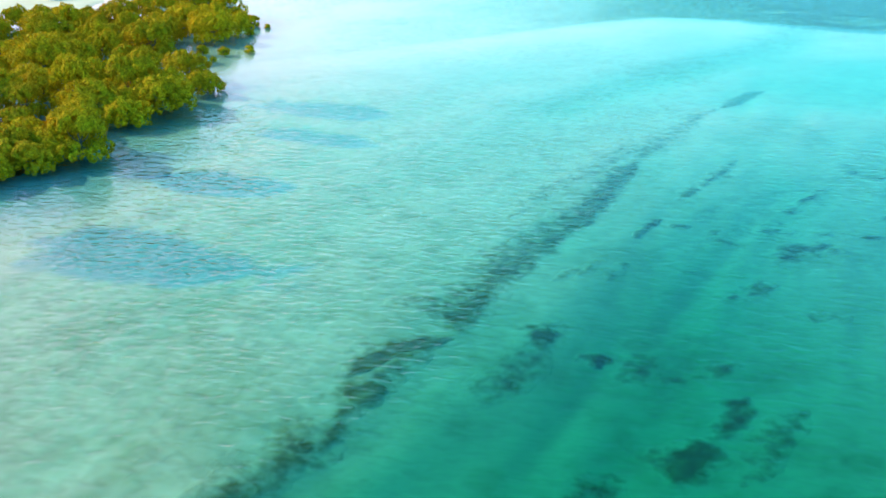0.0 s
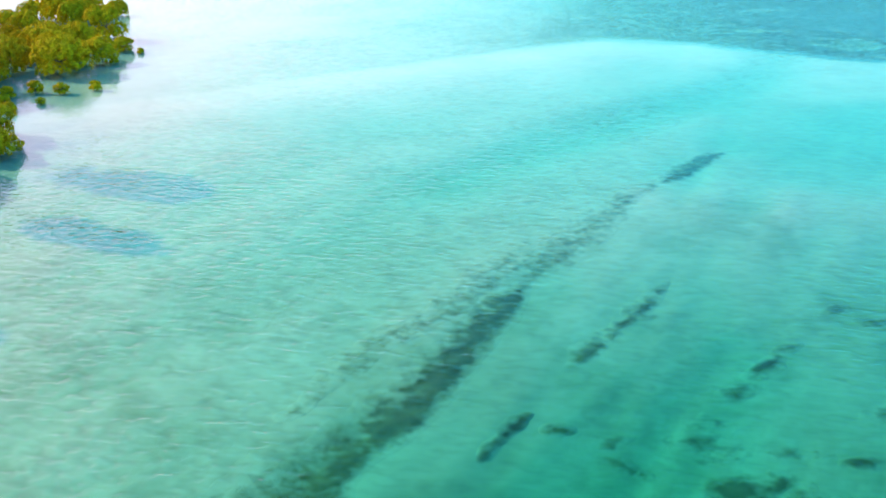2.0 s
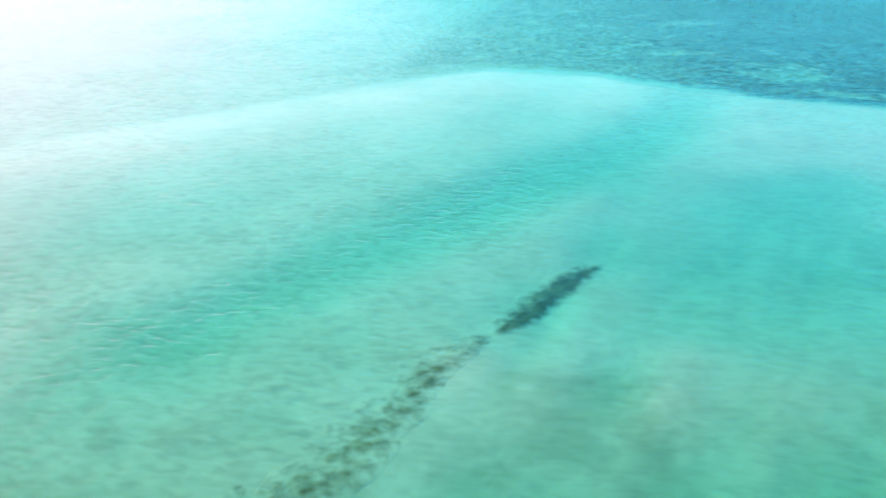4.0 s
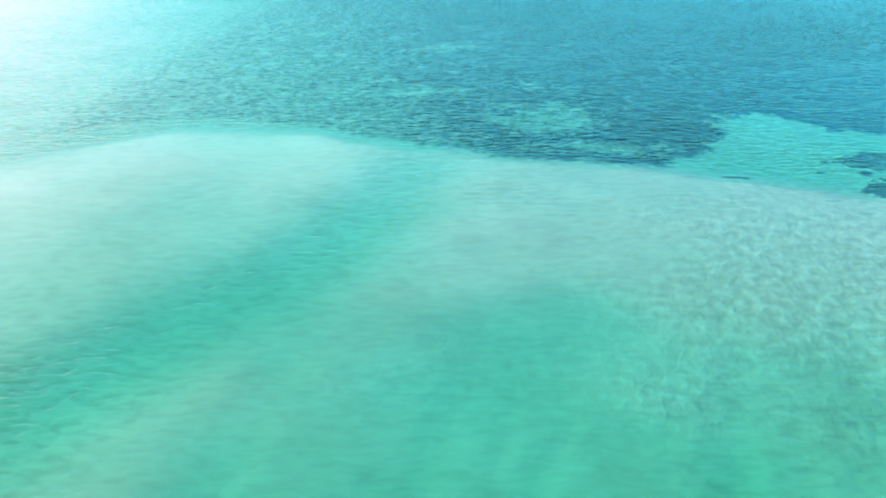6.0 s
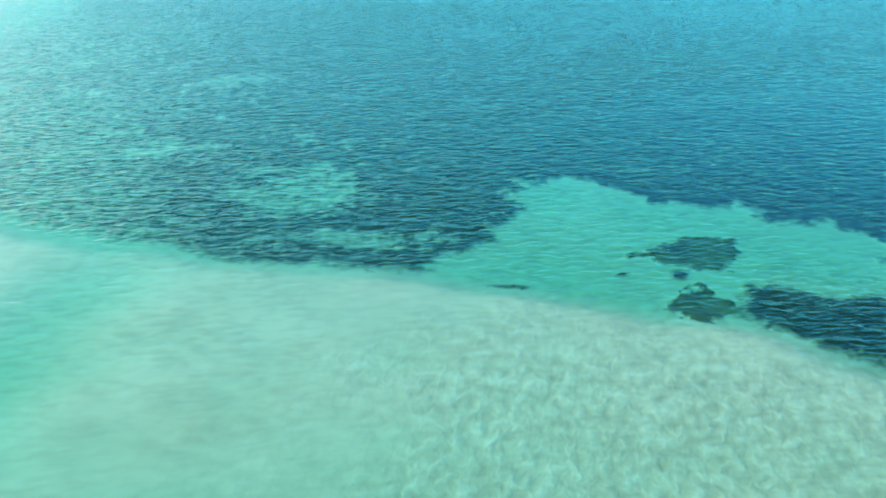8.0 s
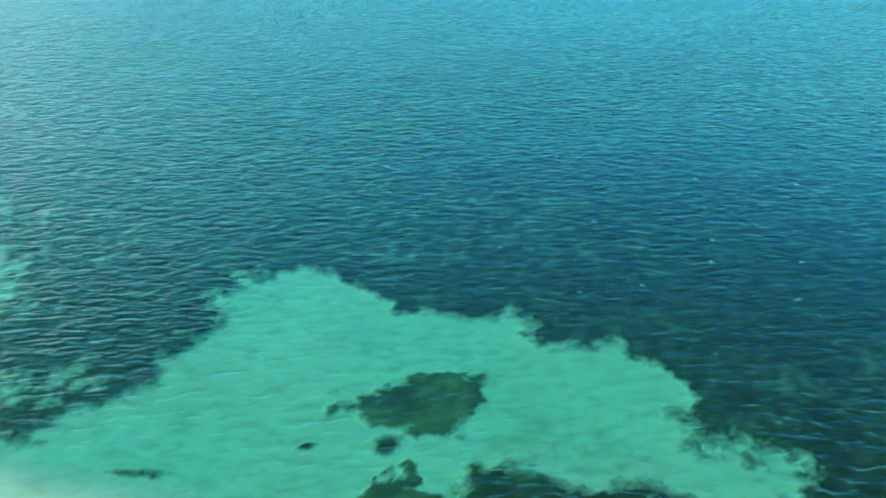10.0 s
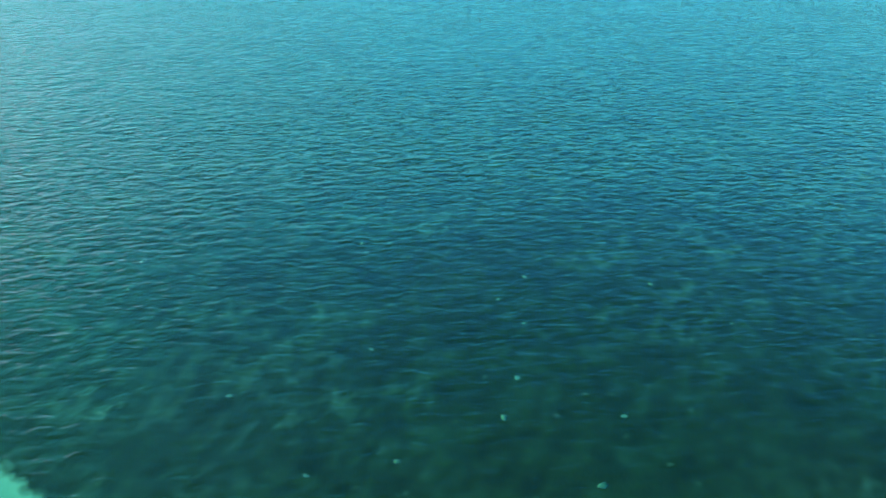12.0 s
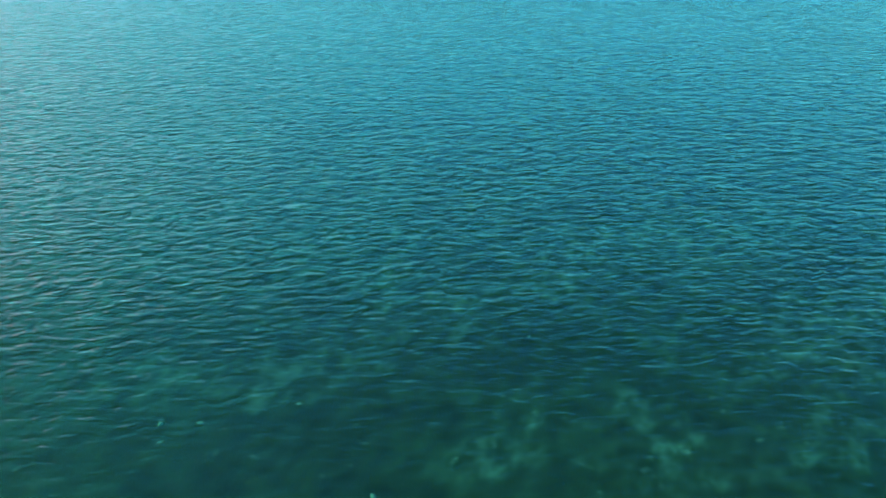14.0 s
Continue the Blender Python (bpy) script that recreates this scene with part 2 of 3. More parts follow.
def blob(x, y, cx, cy, rx, ry, turn):
    """1 at the middle of a soft ellipse, 0 at its rim and negative beyond."""
    c, s = math.cos(radians(turn)), math.sin(radians(turn))
    u, v = (x - cx) * c + (y - cy) * s, -(x - cx) * s + (y - cy) * c
    return 1 - np.sqrt((u / rx) ** 2 + (v / ry) ** 2 + 1e-9)


WATER_LEVEL = 0.6
GRASS_LINES = [[(-13, 64), (-8.6, 71.5), (-6.2, 77), (-3.6, 82), (0, 86.5), (3, 90)], [(1.5, 87), (3.3, 93.5), (6.6, 100.8), (10.8, 107.5), (15.2, 114.6)],
               [(12.5, 110), (15.5, 115), (20, 121.5), (23.5, 129.5), (28, 139.5), (31.6, 148)], [(52.6, 178.8), (56.3, 183.3), (59.5, 187.5), (63, 192), (66.5, 196)]]
BANK = [(-4000, 200), (-120, 205), (-60, 222), (-25, 242), (-6, 254), (15, 267), (30, 275), (42, 284.5), (50, 289), (60, 291.5), (72, 290), (83, 285.5), (89, 279), (96, 275), (103.5, 271.5), (112, 264.5),
        (122.5, 259.5), (131, 255.5), (137, 251), (144, 245), (153, 239), (158.5, 234.8), (162, 229.5), (166.5, 222), (172, 211), (175, 197), (178, 180), (173, 150), (182, 112), (170, 60), (185, 0), (170, -200), (260, -4000), (-4000, -4000)]
CLEARING = [(128, 256), (137, 260.5), (144, 266.5), (148, 276), (151, 279.5), (157, 278), (164, 272), (166, 266.5), (172, 264.5), (175.5, 262), (176, 258), (179, 255.6), (182, 256), (184, 252), (183.2, 249), (180.6, 243.8), (179.2, 240.4), (182.5, 239), (187, 236.4),
            (185.4, 233), (182, 232.4), (178.4, 233.8), (175.6, 237.6), (171.6, 239.4), (167.9, 241.6), (163.5, 243), (160.6, 239.8), (159.3, 235.5), (154, 236), (149, 236)]
RUNNEL = [(24, 88), (28.5, 96.5), (36, 108), (42.5, 119), (50, 131)]
SHELF = [(17, 84), (22.5, 95.5), (25, 104), (29.5, 112), (35, 121), (44, 134)]
RIM = [(-40, 34), (-22, 54), (-13, 62), (-8, 70), (-5, 78), (2, 86.5), (7, 98), (14, 112), (20, 121.5), (28, 139), (38, 157), (52, 180)]
BANK_CHANNEL = [(20, 180), (38, 198), (53, 214), (67, 228), (79, 238), (88, 251), (96, 265)]
TROUGH = [(-8, 20), (8, 52), (20, 75), (30, 98), (40, 122), (52, 150)]
FLAT_POOLS = [(-38, 106.5, 22, 8, -17), (-34, 134, 17, 5.5, -14), (-25, 161, 15, 5, -25), (-26, 181, 17, 6.5, -25), (-58, 150, 14, 10, 60), (-50, 172, 12, 9, 60)]
LAND = [(-4000, 100), (-300, 110), (-84, 124), (-72, 130), (-67, 150), (-70, 180), (-63, 195), (-82, 235), (-75, 262), (-74, 300), (-95, 318), (-160, 330), (-4000, 360)]
SPIT = [(-260, 322), (-150, 318), (-122, 311), (-118, 316), (-132, 336), (-136, 366), (-240, 380), (-400, 380)]


def bank_distance(x, y):
    return polygon_distance(x, y, BANK) + 0.9 * fbm(x, y, 9, 3, 1.0)


def clearing_distance(x, y):
    return polygon_distance(x, y, CLEARING) + 2.1 * fbm(x, y, 6, 5, 2.0, 0.62)


def hollow_at(x, y):
    """A wide, shallow hollow of clean sand within the bank."""
    return smooth(-0.05, 0.9, blob(x, y, 84, 192, 46, 33, 42) + 0.3 * fbm(x, y, 16, 3, 25.0))


def depth_at(x, y):
    """Metres of water over the sea bed."""
    out = bank_distance(x, y)
    d = 0.36 + 0.09 * fbm(x, y, 40, 3, 3.0) + 0.05 * fbm(x, y, 7, 3, 4.0)
    far, along = line_distance(x, y, BANK_CHANNEL)
    d = d - 0.1 * np.exp(-((out + 9) / 10) ** 2) * smooth(75, 45, x)      # the shallow crest along the rim of the bank
    d = d + 0.85 * np.exp(-(far / 8.0) ** 2) * (0.55 + 0.45 * np.sin(np.pi * np.clip(along, 0.05, 1)))
    # lengthwise runnels over the flats before the bank
    c, s = math.cos(radians(64)), math.sin(radians(64))
    u, v = x * c + y * s, -x * s + y * c
    near = 1 - smooth(165, 230, y)
    d = d + 0.32 * smooth(-12, -50, out)
    d = d + near * (0.16 + 0.3 * smooth(0, 14, x - 0.5 * (y - 88))) * fbm(u / 6, v, 9, 3, 5.0)
    # the trough falls away sharply along its rim, less and less towards the bank
    drop = np.interp(y, [60, 80, 95, 110, 130, 155, 180], [1.5, 1.2, 0.8, 0.45, 0.22, 0.1, 0])
    d = d + drop * smooth(-1.5, 4.5, line_side(x, y, RIM))
    d = d + 0.4 * np.exp(-((line_distance(x, y, RUNNEL)[0] + 0.5 * fbm(x, y, 5, 3, 23.0)) / 1.7) ** 2)
    side = line_side(x, y, SHELF) + 1.2 * fbm(x, y, 7, 4, 24.0)
    d = d + 0.28 * smooth(-0.3, 1.6, side) * smooth(16, 6, side) * smooth(150, 125, y)
    far, along = line_distance(x, y, TROUGH)
    d = d + (0.75 - 0.55 * along) * np.exp(-(far / 17.0) ** 2) * near
    d = d + 0.30 * smooth(8, 40, x - 0.45 * (y - 90)) * near + 0.3 * smooth(2, 24, x - 0.5 * (y - 88)) * smooth(145, 80, y)
    for line in GRASS_LINES:
        d = d + 0.3 * np.exp(-(line_distance(x, y, line)[0] / 3.6) ** 2)
    for p in FLAT_POOLS:
        d = d + 0.3 * smooth(0, 0.7, blob(x, y, *p) + 0.25 * fbm(x, y, 8, 3, 6.0))
    # the drop from the bank to the deeper bed, the sandy clearing in it, and the open sea
    deep = 1.3 + 0.2 * fbm(x, y, 30, 4, 7.0) + 0.9 * smooth(20, 260, out)
    clear = 1 - smooth(-1.5, 1.5, clearing_distance(x, y))
    deep = deep * (1 - clear) + (1.5 + 0.12 * fbm(x, y, 12, 3, 8.0)) * clear
    deep = 0.42 + (deep - 0.42) * smooth(25, 90, x)
    d = d + 0.14 * smooth(85, 115, x) + 0.62 * hollow_at(x, y)
    d = d + (deep - d) * smooth(-3.2, 1.6, out)
    # mud under the mangroves, and the dry spit behind them
    land = polygon_distance(x, y, LAND)
    d = d + (0.34 - d) * smooth(6, -6, land)
    return d + (-0.5 - d) * smooth(2.5, -3.5, polygon_distance(x, y, SPIT) + 1.5 * fbm(x, y, 9, 3, 9.0))


def ripple_at(x, y):
    out = bank_distance(x, y)
    r = 0.13 + 0.16 * smooth(-0.1, 0.5, fbm(x, y, 45, 3, 11.0)) + 0.22 * np.exp(-(line_distance(x, y, BANK_CHANNEL)[0] / 8) ** 2) + 0.36 * (1 - smooth(140, 215, y)) * (1 - 0.75 * smooth(-4, 14, x - 0.5 * (y - 88)))
    calm = smooth(0, 0.6, blob(x, y, 208, 270, 72, 48, -20)) + 0.75 * smooth(2, -3, clearing_distance(x, y))
    r = r + (0.97 - 0.5 * calm + 0.15 * fbm(x, y, 60, 3, 12.0) - 0.14 * smooth(195, 235, x) - r) * smooth(-1, 1.5, out) * smooth(-35, 78, x - 0.15 * (y - 290) + 18 * fbm(x, y, 30, 3, 19.0))
    for p in FLAT_POOLS:
        r = r + 0.4 * smooth(0, 0.4, blob(x, y, *p) + 0.3 * fbm(x, y, 8, 4, 6.0, 0.6))
    return r * (1 - 0.5 * smooth(10, -10, polygon_distance(x, y, LAND)))


def algae_at(x, y):
    near = 1 - smooth(170, 215, y)
    a = 0.3 * smooth(0.15, 0.75, fbm(x, y, 7, 4, 13.0, 0.6)) * near * smooth(-6, 14, x - 0.45 * (y - 90))
    a = a + 0.18 * near * smooth(-2, 16, x - 0.45 * (y - 90)) * smooth(130, 80, y) + 0.3 * smooth(0.1, 0.7, fbm(x, y, 6, 4, 14.0, 0.6)) * smooth(110, 70, y)
    a = a + (0.06 + 0.34 * smooth(0.0, 0.8, fbm(x, y, 5, 4, 20.0, 0.6))) * smooth(200, 105, y) * smooth(4, -6, line_side(x, y, RIM)) * smooth(-75, -25, x)
    land = smooth(4, -6, polygon_distance(x, y, LAND)) * (1 - smooth(2, -3, polygon_distance(x, y, SPIT)))
    return np.clip(a + 0.1 * land, 0, 1)


# where ruffled and near-shore water mirrors the sky; painted on the bed
def sky_sheen_at(x, y):
    a = 0 * x
    for p in FLAT_POOLS[:4]:
        a = np.maximum(a, 0.8 * smooth(-0.02, 0.3, blob(x, y, *p) + 0.3 * fbm(x, y, 8, 4, 6.0, 0.6)))
    shore = smooth(30, 2, polygon_distance(x, y, LAND) + 5 * fbm(x, y, 14, 3, 17.0)) * (1 - smooth(3, -3, polygon_distance(x, y, SPIT)))
    return np.maximum(a, 0.85 * shore)


def mottle_at(x, y):
    """Wave-worked, blotchy sand and painted caustics: by the bank's tip and on the flats."""
    tip = smooth(0, 0.6, blob(x, y, 138, 218, 42, 30, 40) + 0.3 * fbm(x, y, 14, 3, 15.0))
    flats = smooth(130, 90, y) * smooth(12, -6, x - 0.45 * (y - 90))
    return 0.08 + 0.6 * tip + 0.12 * flats + 0.15 * smooth(0.2, 0.8, fbm(x, y, 20, 3, 16.0))


def pale_at(x, y):
    """White coral sand on the bank's crest; behind it, partly painted sky glare."""
    back = smooth(60, -10, x - 0.45 * (y - 270)) * smooth(190, 250, y + 0.35 * x)
    crest = 0.3 * np.exp(-((bank_distance(x, y) + 8) / 9) ** 2) * smooth(20, 60, y - 200) * smooth(105, 75, x)
    return np.clip(0.5 * back + crest + 0.35 * hollow_at(x, y) + 0.2 * smooth(4, -2, bank_distance(x, y)) * smooth(150, 190, y) + 0.12 * fbm(x, y, 25, 4, 18.0), 0, 1)


BED_FIELDS = dict(algae=algae_at, sky_sheen=sky_sheen_at, mottle=mottle_at, pale=pale_at)


# ---- meshes from grids ----
def graded(lo, hi, step, outer_lo, outer_hi, growth=1.16):
    """Even steps from lo to hi, then wider and wider ones to the outer limits."""
    mid = list(np.arange(lo, hi + step / 2, step))
    low, high, s = [], [], step
    p, q = mid[0], mid[-1]
    while p > outer_lo or q < outer_hi:
        s *= growth
        p, q = p - s, q + s
        if p > outer_lo - s:
            low.insert(0, p)
        if q < outer_hi + s:
            high.append(q)
    return np.array(low + mid + high)


def grid_mesh(name, xs, ys, z_of, keep=None, **fields):
    x, y = np.meshgrid(xs, ys)
    z = z_of(x, y)
    nx, ny = len(xs), len(ys)
    idx = np.arange(nx * ny).reshape(ny, nx)
    quads = np.stack([idx[:-1, :-1], idx[:-1, 1:], idx[1:, 1:], idx[1:, :-1]], -1).reshape(-1, 4)
    if keep is not None:
        quads = quads[keep(x, y).ravel()[quads].any(1)]
    used, quads = np.unique(quads, return_inverse=True)
    quads = quads.reshape(-1, 4)
    co = np.stack([x.ravel(), y.ravel(), z.ravel()], -1)[used]
    me = bpy.data.meshes.new(name)
    me.vertices.add(len(co))
    me.vertices.foreach_set("co", co.ravel().astype(np.float32))
    me.loops.add(quads.size)
    me.loops.foreach_set("vertex_index", quads.ravel().astype(np.int32))
    me.polygons.add(len(quads))
    me.polygons.foreach_set("loop_start", np.arange(0, quads.size, 4, dtype=np.int32))
    me.polygons.foreach_set("use_smooth", np.ones(len(quads), bool))
    me.update(calc_edges=True)
    for key, f in fields.items():
        at = me.attributes.new(key, "FLOAT", "POINT")
        at.data.foreach_set("value", np.asarray(f(x, y), np.float32).ravel()[used])
    return me


# ---- sea bed and water ----
XS, YS = graded(-130, 300, 0.9, -3800, 3800), graded(40, 400, 0.9, -3800, 3800)
bed = grid_mesh("seabed", XS, YS, lambda x, y: WATER_LEVEL - depth_at(x, y), **BED_FIELDS)
bed.materials.append(SAND)
tagged(new("ground", bed), "pale rippled sand of the shallow sea bed and bank", "sea bed", kind="structure")

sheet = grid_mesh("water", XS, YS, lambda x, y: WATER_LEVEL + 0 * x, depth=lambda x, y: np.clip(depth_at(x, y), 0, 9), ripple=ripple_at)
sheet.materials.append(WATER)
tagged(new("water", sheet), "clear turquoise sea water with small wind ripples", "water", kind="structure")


def seagrass_bed(mask, box, step, label, grass=GRASS, tall=0.22, name="seagrass_bed", thin=None, kind="", growth=0.0, group="", soft=1.0):
    """A ragged mat on the sea bed wherever mask(x, y) is above 0; its rim dips into the sand."""
    x0, y0, x1, y1 = box
    xs = np.arange(x0, x1, step) if not growth else graded(x0, x1, step, -3000, 3700, growth)
    ys = np.arange(y0, y1, step) if not growth else graded(y0, y1, step, -3000, 3700, growth)

    def top(x, y):
        v = mask(x, y)
        lump = 0.6 + 0.4 * fbm(x, y, 1.7, 3, 21.0)
        return WATER_LEVEL - depth_at(x, y) + tall * lump * smooth(0.05, 0.8, v * soft) + 0.012 - 0.1 * smooth(-0.25, -0.42, v)

    me = grid_mesh(name, xs, ys, top, keep=lambda x, y: mask(x, y) > -0.45, thin=thin or (lambda x, y: 0 * x), cover=lambda x, y: mask(x, y) * soft, **BED_FIELDS)
    me.materials.append(grass)
    return tagged(new(name, me), label, "seagrass", group, kind)


# ---- the meadow beyond the bank ----
LIGHT_SPOTS = [(122, 286, 21, 11, 5), (127, 268, 11, 5.5, -20), (118, 343, 16, 7, -10), (95, 312, 26, 10, -15), (60, 310, 30, 14, 0)]
THIN_SPOTS = [(176, 281, 24, 14, 10), (223, 279, 7, 3, -25), (255, 292, 15, 10, -10), (243, 280, 8, 5, 0), (250, 312, 30, 12, 0), (205, 303, 22, 8, -10), (183, 268, 9, 5, -30),
              (198, 298.5, 4, 2, 0), (219, 287, 6, 4, 20), (213, 288, 4, 3, 0), (218, 266.5, 5, 2, -20), (207, 297, 4, 2.5, 0)]
DENSE_SPOTS = [(203, 291, 20, 7, -12), (190, 297, 12, 6, 0), (214, 283, 12, 5, -20), (222, 261, 20, 10, -20), (198, 258, 24, 12, -15), (209, 266, 18, 9, -15), (205, 290, 14, 6, 0), (224, 296, 16, 6, 0), (174, 232, 20, 8, -15), (237, 264, 12, 8, 0), (204, 294, 5, 2.5, 0), (246, 302, 12, 5, 0)]


def light_share(x, y):
    a = 0 * x
    for p in LIGHT_SPOTS:
        a = np.maximum(a, 0.95 * smooth(-0.1, 0.8, blob(x, y, *p) + 0.5 * fbm(x, y, 6, 5, 31.0, 0.68)))
    return np.maximum(a, smooth(152, 62, x + 8 * fbm(x, y, 18, 4, 26.0)))


def meadow_mask(x, y):
    edge = np.minimum((bank_distance(x, y) - 0.8) / (2.5 + 7 * smooth(110, 60, x)), (clearing_distance(x, y) + 1.0) / 2.5)
    gaps = 0.72 * light_share(x, y) + (0.35 - 0.25 * smooth(150, 175, x)) * smooth(0.35, 1.0, fbm(x, y, 6, 5, 33.0, 0.65)) + 1.3 * smooth(50, 5, x - 0.3 * (y - 290))
    return np.minimum(edge, 1.0) - gaps


def meadow_thin(x, y):
    ragged_edge = 0.35 * fbm(x, y, 12, 4, 36.0, 0.6)
    open_share, dense = 0 * x, 0 * x
    for p in THIN_SPOTS:
        open_share = np.maximum(open_share, smooth(-0.1, 0.8, blob(x, y, *p) + ragged_edge))
    for p in DENSE_SPOTS:
        dense = np.maximum(dense, smooth(-0.1, 0.6, blob(x, y, *p) + ragged_edge))
    tone = 0.6 * light_share(x, y) + 0.4 * open_share + 0.02 + smooth(-0.3, 0.9, fbm(x, y, 4.5, 4, 34.0, 0.6)) * (0.5 + 0.45 * smooth(-0.4, 0.5, fbm(x, y, 30, 3, 35.0)) + 0.3 * open_share)
    tone = tone + 0.28 * fbm(x, y, 26, 4, 27.0, 0.55) + 0.22 * fbm(x, y, 2.2, 3, 28.0, 0.6)
    return np.clip(tone * (1 - 0.85 * dense), 0, 1)


seagrass_bed(meadow_mask, (85, 215, 265, 320), 0.55, "dark green seagrass meadow under deeper rippled water", name="seagrass_meadow",
             thin=meadow_thin, kind="stuff", growth=1.035, tall=0.25, soft=0.8)


def ragged(cx, cy, rx, ry, turn, rough=0.45, size=4.0, seed=41.0):
    return lambda x, y: blob(x, y, cx, cy, rx, ry, turn) + rough * fbm(x, y, size, 5, seed, 0.62)


def bed_at(cx, cy, rx, ry, turn, label, grass=GRASS, rough=0.45, size=4.0, step=0.3, tall=0.2, soft=0.8, pale=0.15):
    r = 1.5 * max(rx, ry) + 1
    return seagrass_bed(ragged(cx, cy, rx, ry, turn, rough, size, 41.0 + cx * 0.37), (cx - r, cy - r, cx + r, cy + r), step, label, grass, tall,
                        group="seagrass beds", soft=soft, thin=lambda x, y: pale + 0.4 * smooth(-0.2, 0.6, fbm(x, y, 3, 4, cx)))


def island(corners, label, rough=0.8, size=3.0, seed=61.0, soft=1.1, pale=0.05):
    """A patch of grass with a ragged outline."""
    xs, ys = [c[0] for c in corners], [c[1] for c in corners]
    mask = lambda x, y: -polygon_distance(x, y, corners) / 2.2 + 1.3 * rough * fbm(x, y, size, 5, seed, 0.6)
    return seagrass_bed(lambda x, y: np.minimum(mask(x, y), 1.0), (min(xs) - 3, min(ys) - 3, max(xs) + 3, max(ys) + 3), 0.3, label, GRASS_GREY, 0.2, group="seagrass beds", soft=soft,
                        thin=lambda x, y: pale + 0.45 * smooth(-0.2, 0.6, fbm(x, y, 3, 4, seed)))


# dark islands of grass in the sandy clearing
island([(154.3, 254.3), (157, 256.8), (159.1, 256.6), (160.8, 258.3), (163.9, 257.5), (166, 257), (168.9, 254.3), (168.6, 251.4), (165.4, 250.6), (162, 248.2), (160.5, 249.1), (158.4, 251.6)],
       "dark green seagrass island in a pale sandy clearing")
island([(158.4, 246.2), (160.7, 242.9), (159.6, 239.7), (157.3, 238.2), (155.2, 238.6), (152.3, 240.8), (154, 243.3), (156, 243.8)],
       "dark ragged seagrass clump at the rim of a sandy clearing", 1.0, 2.5, 62.0)
bed_at(157.6, 248.6, 1.6, 1.1, 20, "small thin seagrass tuft on pale sand", size=2, soft=0.7)
bed_at(152, 250.6, 0.9, 0.5, 0, "tiny dark seagrass tuft on pale sand", size=1.5)
bed_at(139.4, 251.9, 2.4, 0.6, -25, "thin dark seagrass wisp below the bank", size=2)
bed_at(178.4, 258.6, 4.2, 2.0, -15, "dark seagrass clump biting into a sandy clearing", size=2.5, soft=1.5)
bed_at(166, 268.4, 2.3, 1.5, 40, "dark seagrass tongue biting into a sandy clearing", size=2.5, soft=1.4)

# the long strip of grass along the flats, in pieces


def strip(points, width, label, rough=0.5, seed=50.0, grass=GRASS_GREY, tall=0.16, soft=0.6, pale=0.55, lean=1.7):
    """A band with a firm rim on the right of its way; on the left it thins out over lean times its width."""
    xs, ys = [p[0] for p in points], [p[1] for p in points]

    def mask(x, y):
        along = line_distance(x, y, points)[1]
        d = line_side(x, y, points)
        w = 1.25 * width * (0.5 + 0.5 * np.sin(np.pi * np.clip(0.08 + 0.84 * along, 0, 1)) ** 0.7)
        m = np.where(d > 0, np.minimum(1, 1.35 * (1 - d / w)), 1 + d / (lean * w))
        return m - 0.75 * np.clip(np.abs(2 * along - 1) - 0.75, 0, 1) / 0.25 + 1.1 * rough * fbm(x, y, 3.8, 5, seed, 0.58) + 0.25 * fbm(x, y, 16, 2, seed + 3)

    return seagrass_bed(mask, (min(xs) - width * 2.6, min(ys) - width * 2.6, max(xs) + width * 2.6, max(ys) + width * 2.6), 0.35, label, grass, tall, group="seagrass strips", soft=soft,
                        thin=lambda x, y: np.clip(pale + 0.5 * fbm(x, y, 7, 4, seed + 7), 0, 1))


strip([(-20, 56), (-13, 61.5), (-8, 70), (-5, 79), (1, 86.5)], 1.5, "faint sparse seagrass along a shallow sandy rim", 0.8, 70, soft=0.3)
bed_at(-0.4, 94.2, 4.0, 1.7, 12, "faint sparse seagrass patch beside a darker strip", GRASS_GREY, 0.6, 3.0, soft=0.35)
BROKEN = "broken ragged seagrass strip on shallow sand"
strip([(-20, 56), (-16, 59), (-13.3, 60.8), (-11.6, 63)], 1.1, BROKEN, 0.6, 50, soft=0.5)
strip([(-12.5, 64), (-10.8, 65.6), (-8.6, 67.8), (-8, 71.5), (-7, 73.5)], 1.05, BROKEN, 0.7, 58, soft=0.55, pale=0.5)
strip([(-7.6, 73), (-5.6, 75), (-4.6, 76.6)], 1.4, "dark knot of seagrass on shallow sand", 0.5, 63, soft=0.8, pale=0.4)
strip([(-8, 77.5), (-6, 80), (-3.6, 83.2), (-1, 84.2), (2.4, 86.5)], 1.0, BROKEN, 0.55, 64, soft=0.75, pale=0.45)
strip(GRASS_LINES[1], 2.4, "broad dark grey-green seagrass strip on shallow sand", 0.3, 51, soft=0.62, pale=0.6)
strip(GRASS_LINES[2], 1.8, "long dark grey-green seagrass strip on shallow sand", 0.22, 59, soft=0.72, pale=0.5)
strip([(31, 146.5), (36, 154), (40.5, 160.5), (46, 171)], 1.9, "thin faint seagrass strip on shallow sand", 0.5, 52, soft=0.32)
strip(GRASS_LINES[3], 1.25, "solid dark seagrass strip with a soft edge on pale sand", 0.3, 53, soft=0.62, pale=0.45, lean=1.5)
strip([(44, 168), (48, 174), (52.5, 179.5)], 1.1, "faint seagrass trail before a longer strip", 0.5, 54, soft=0.35)
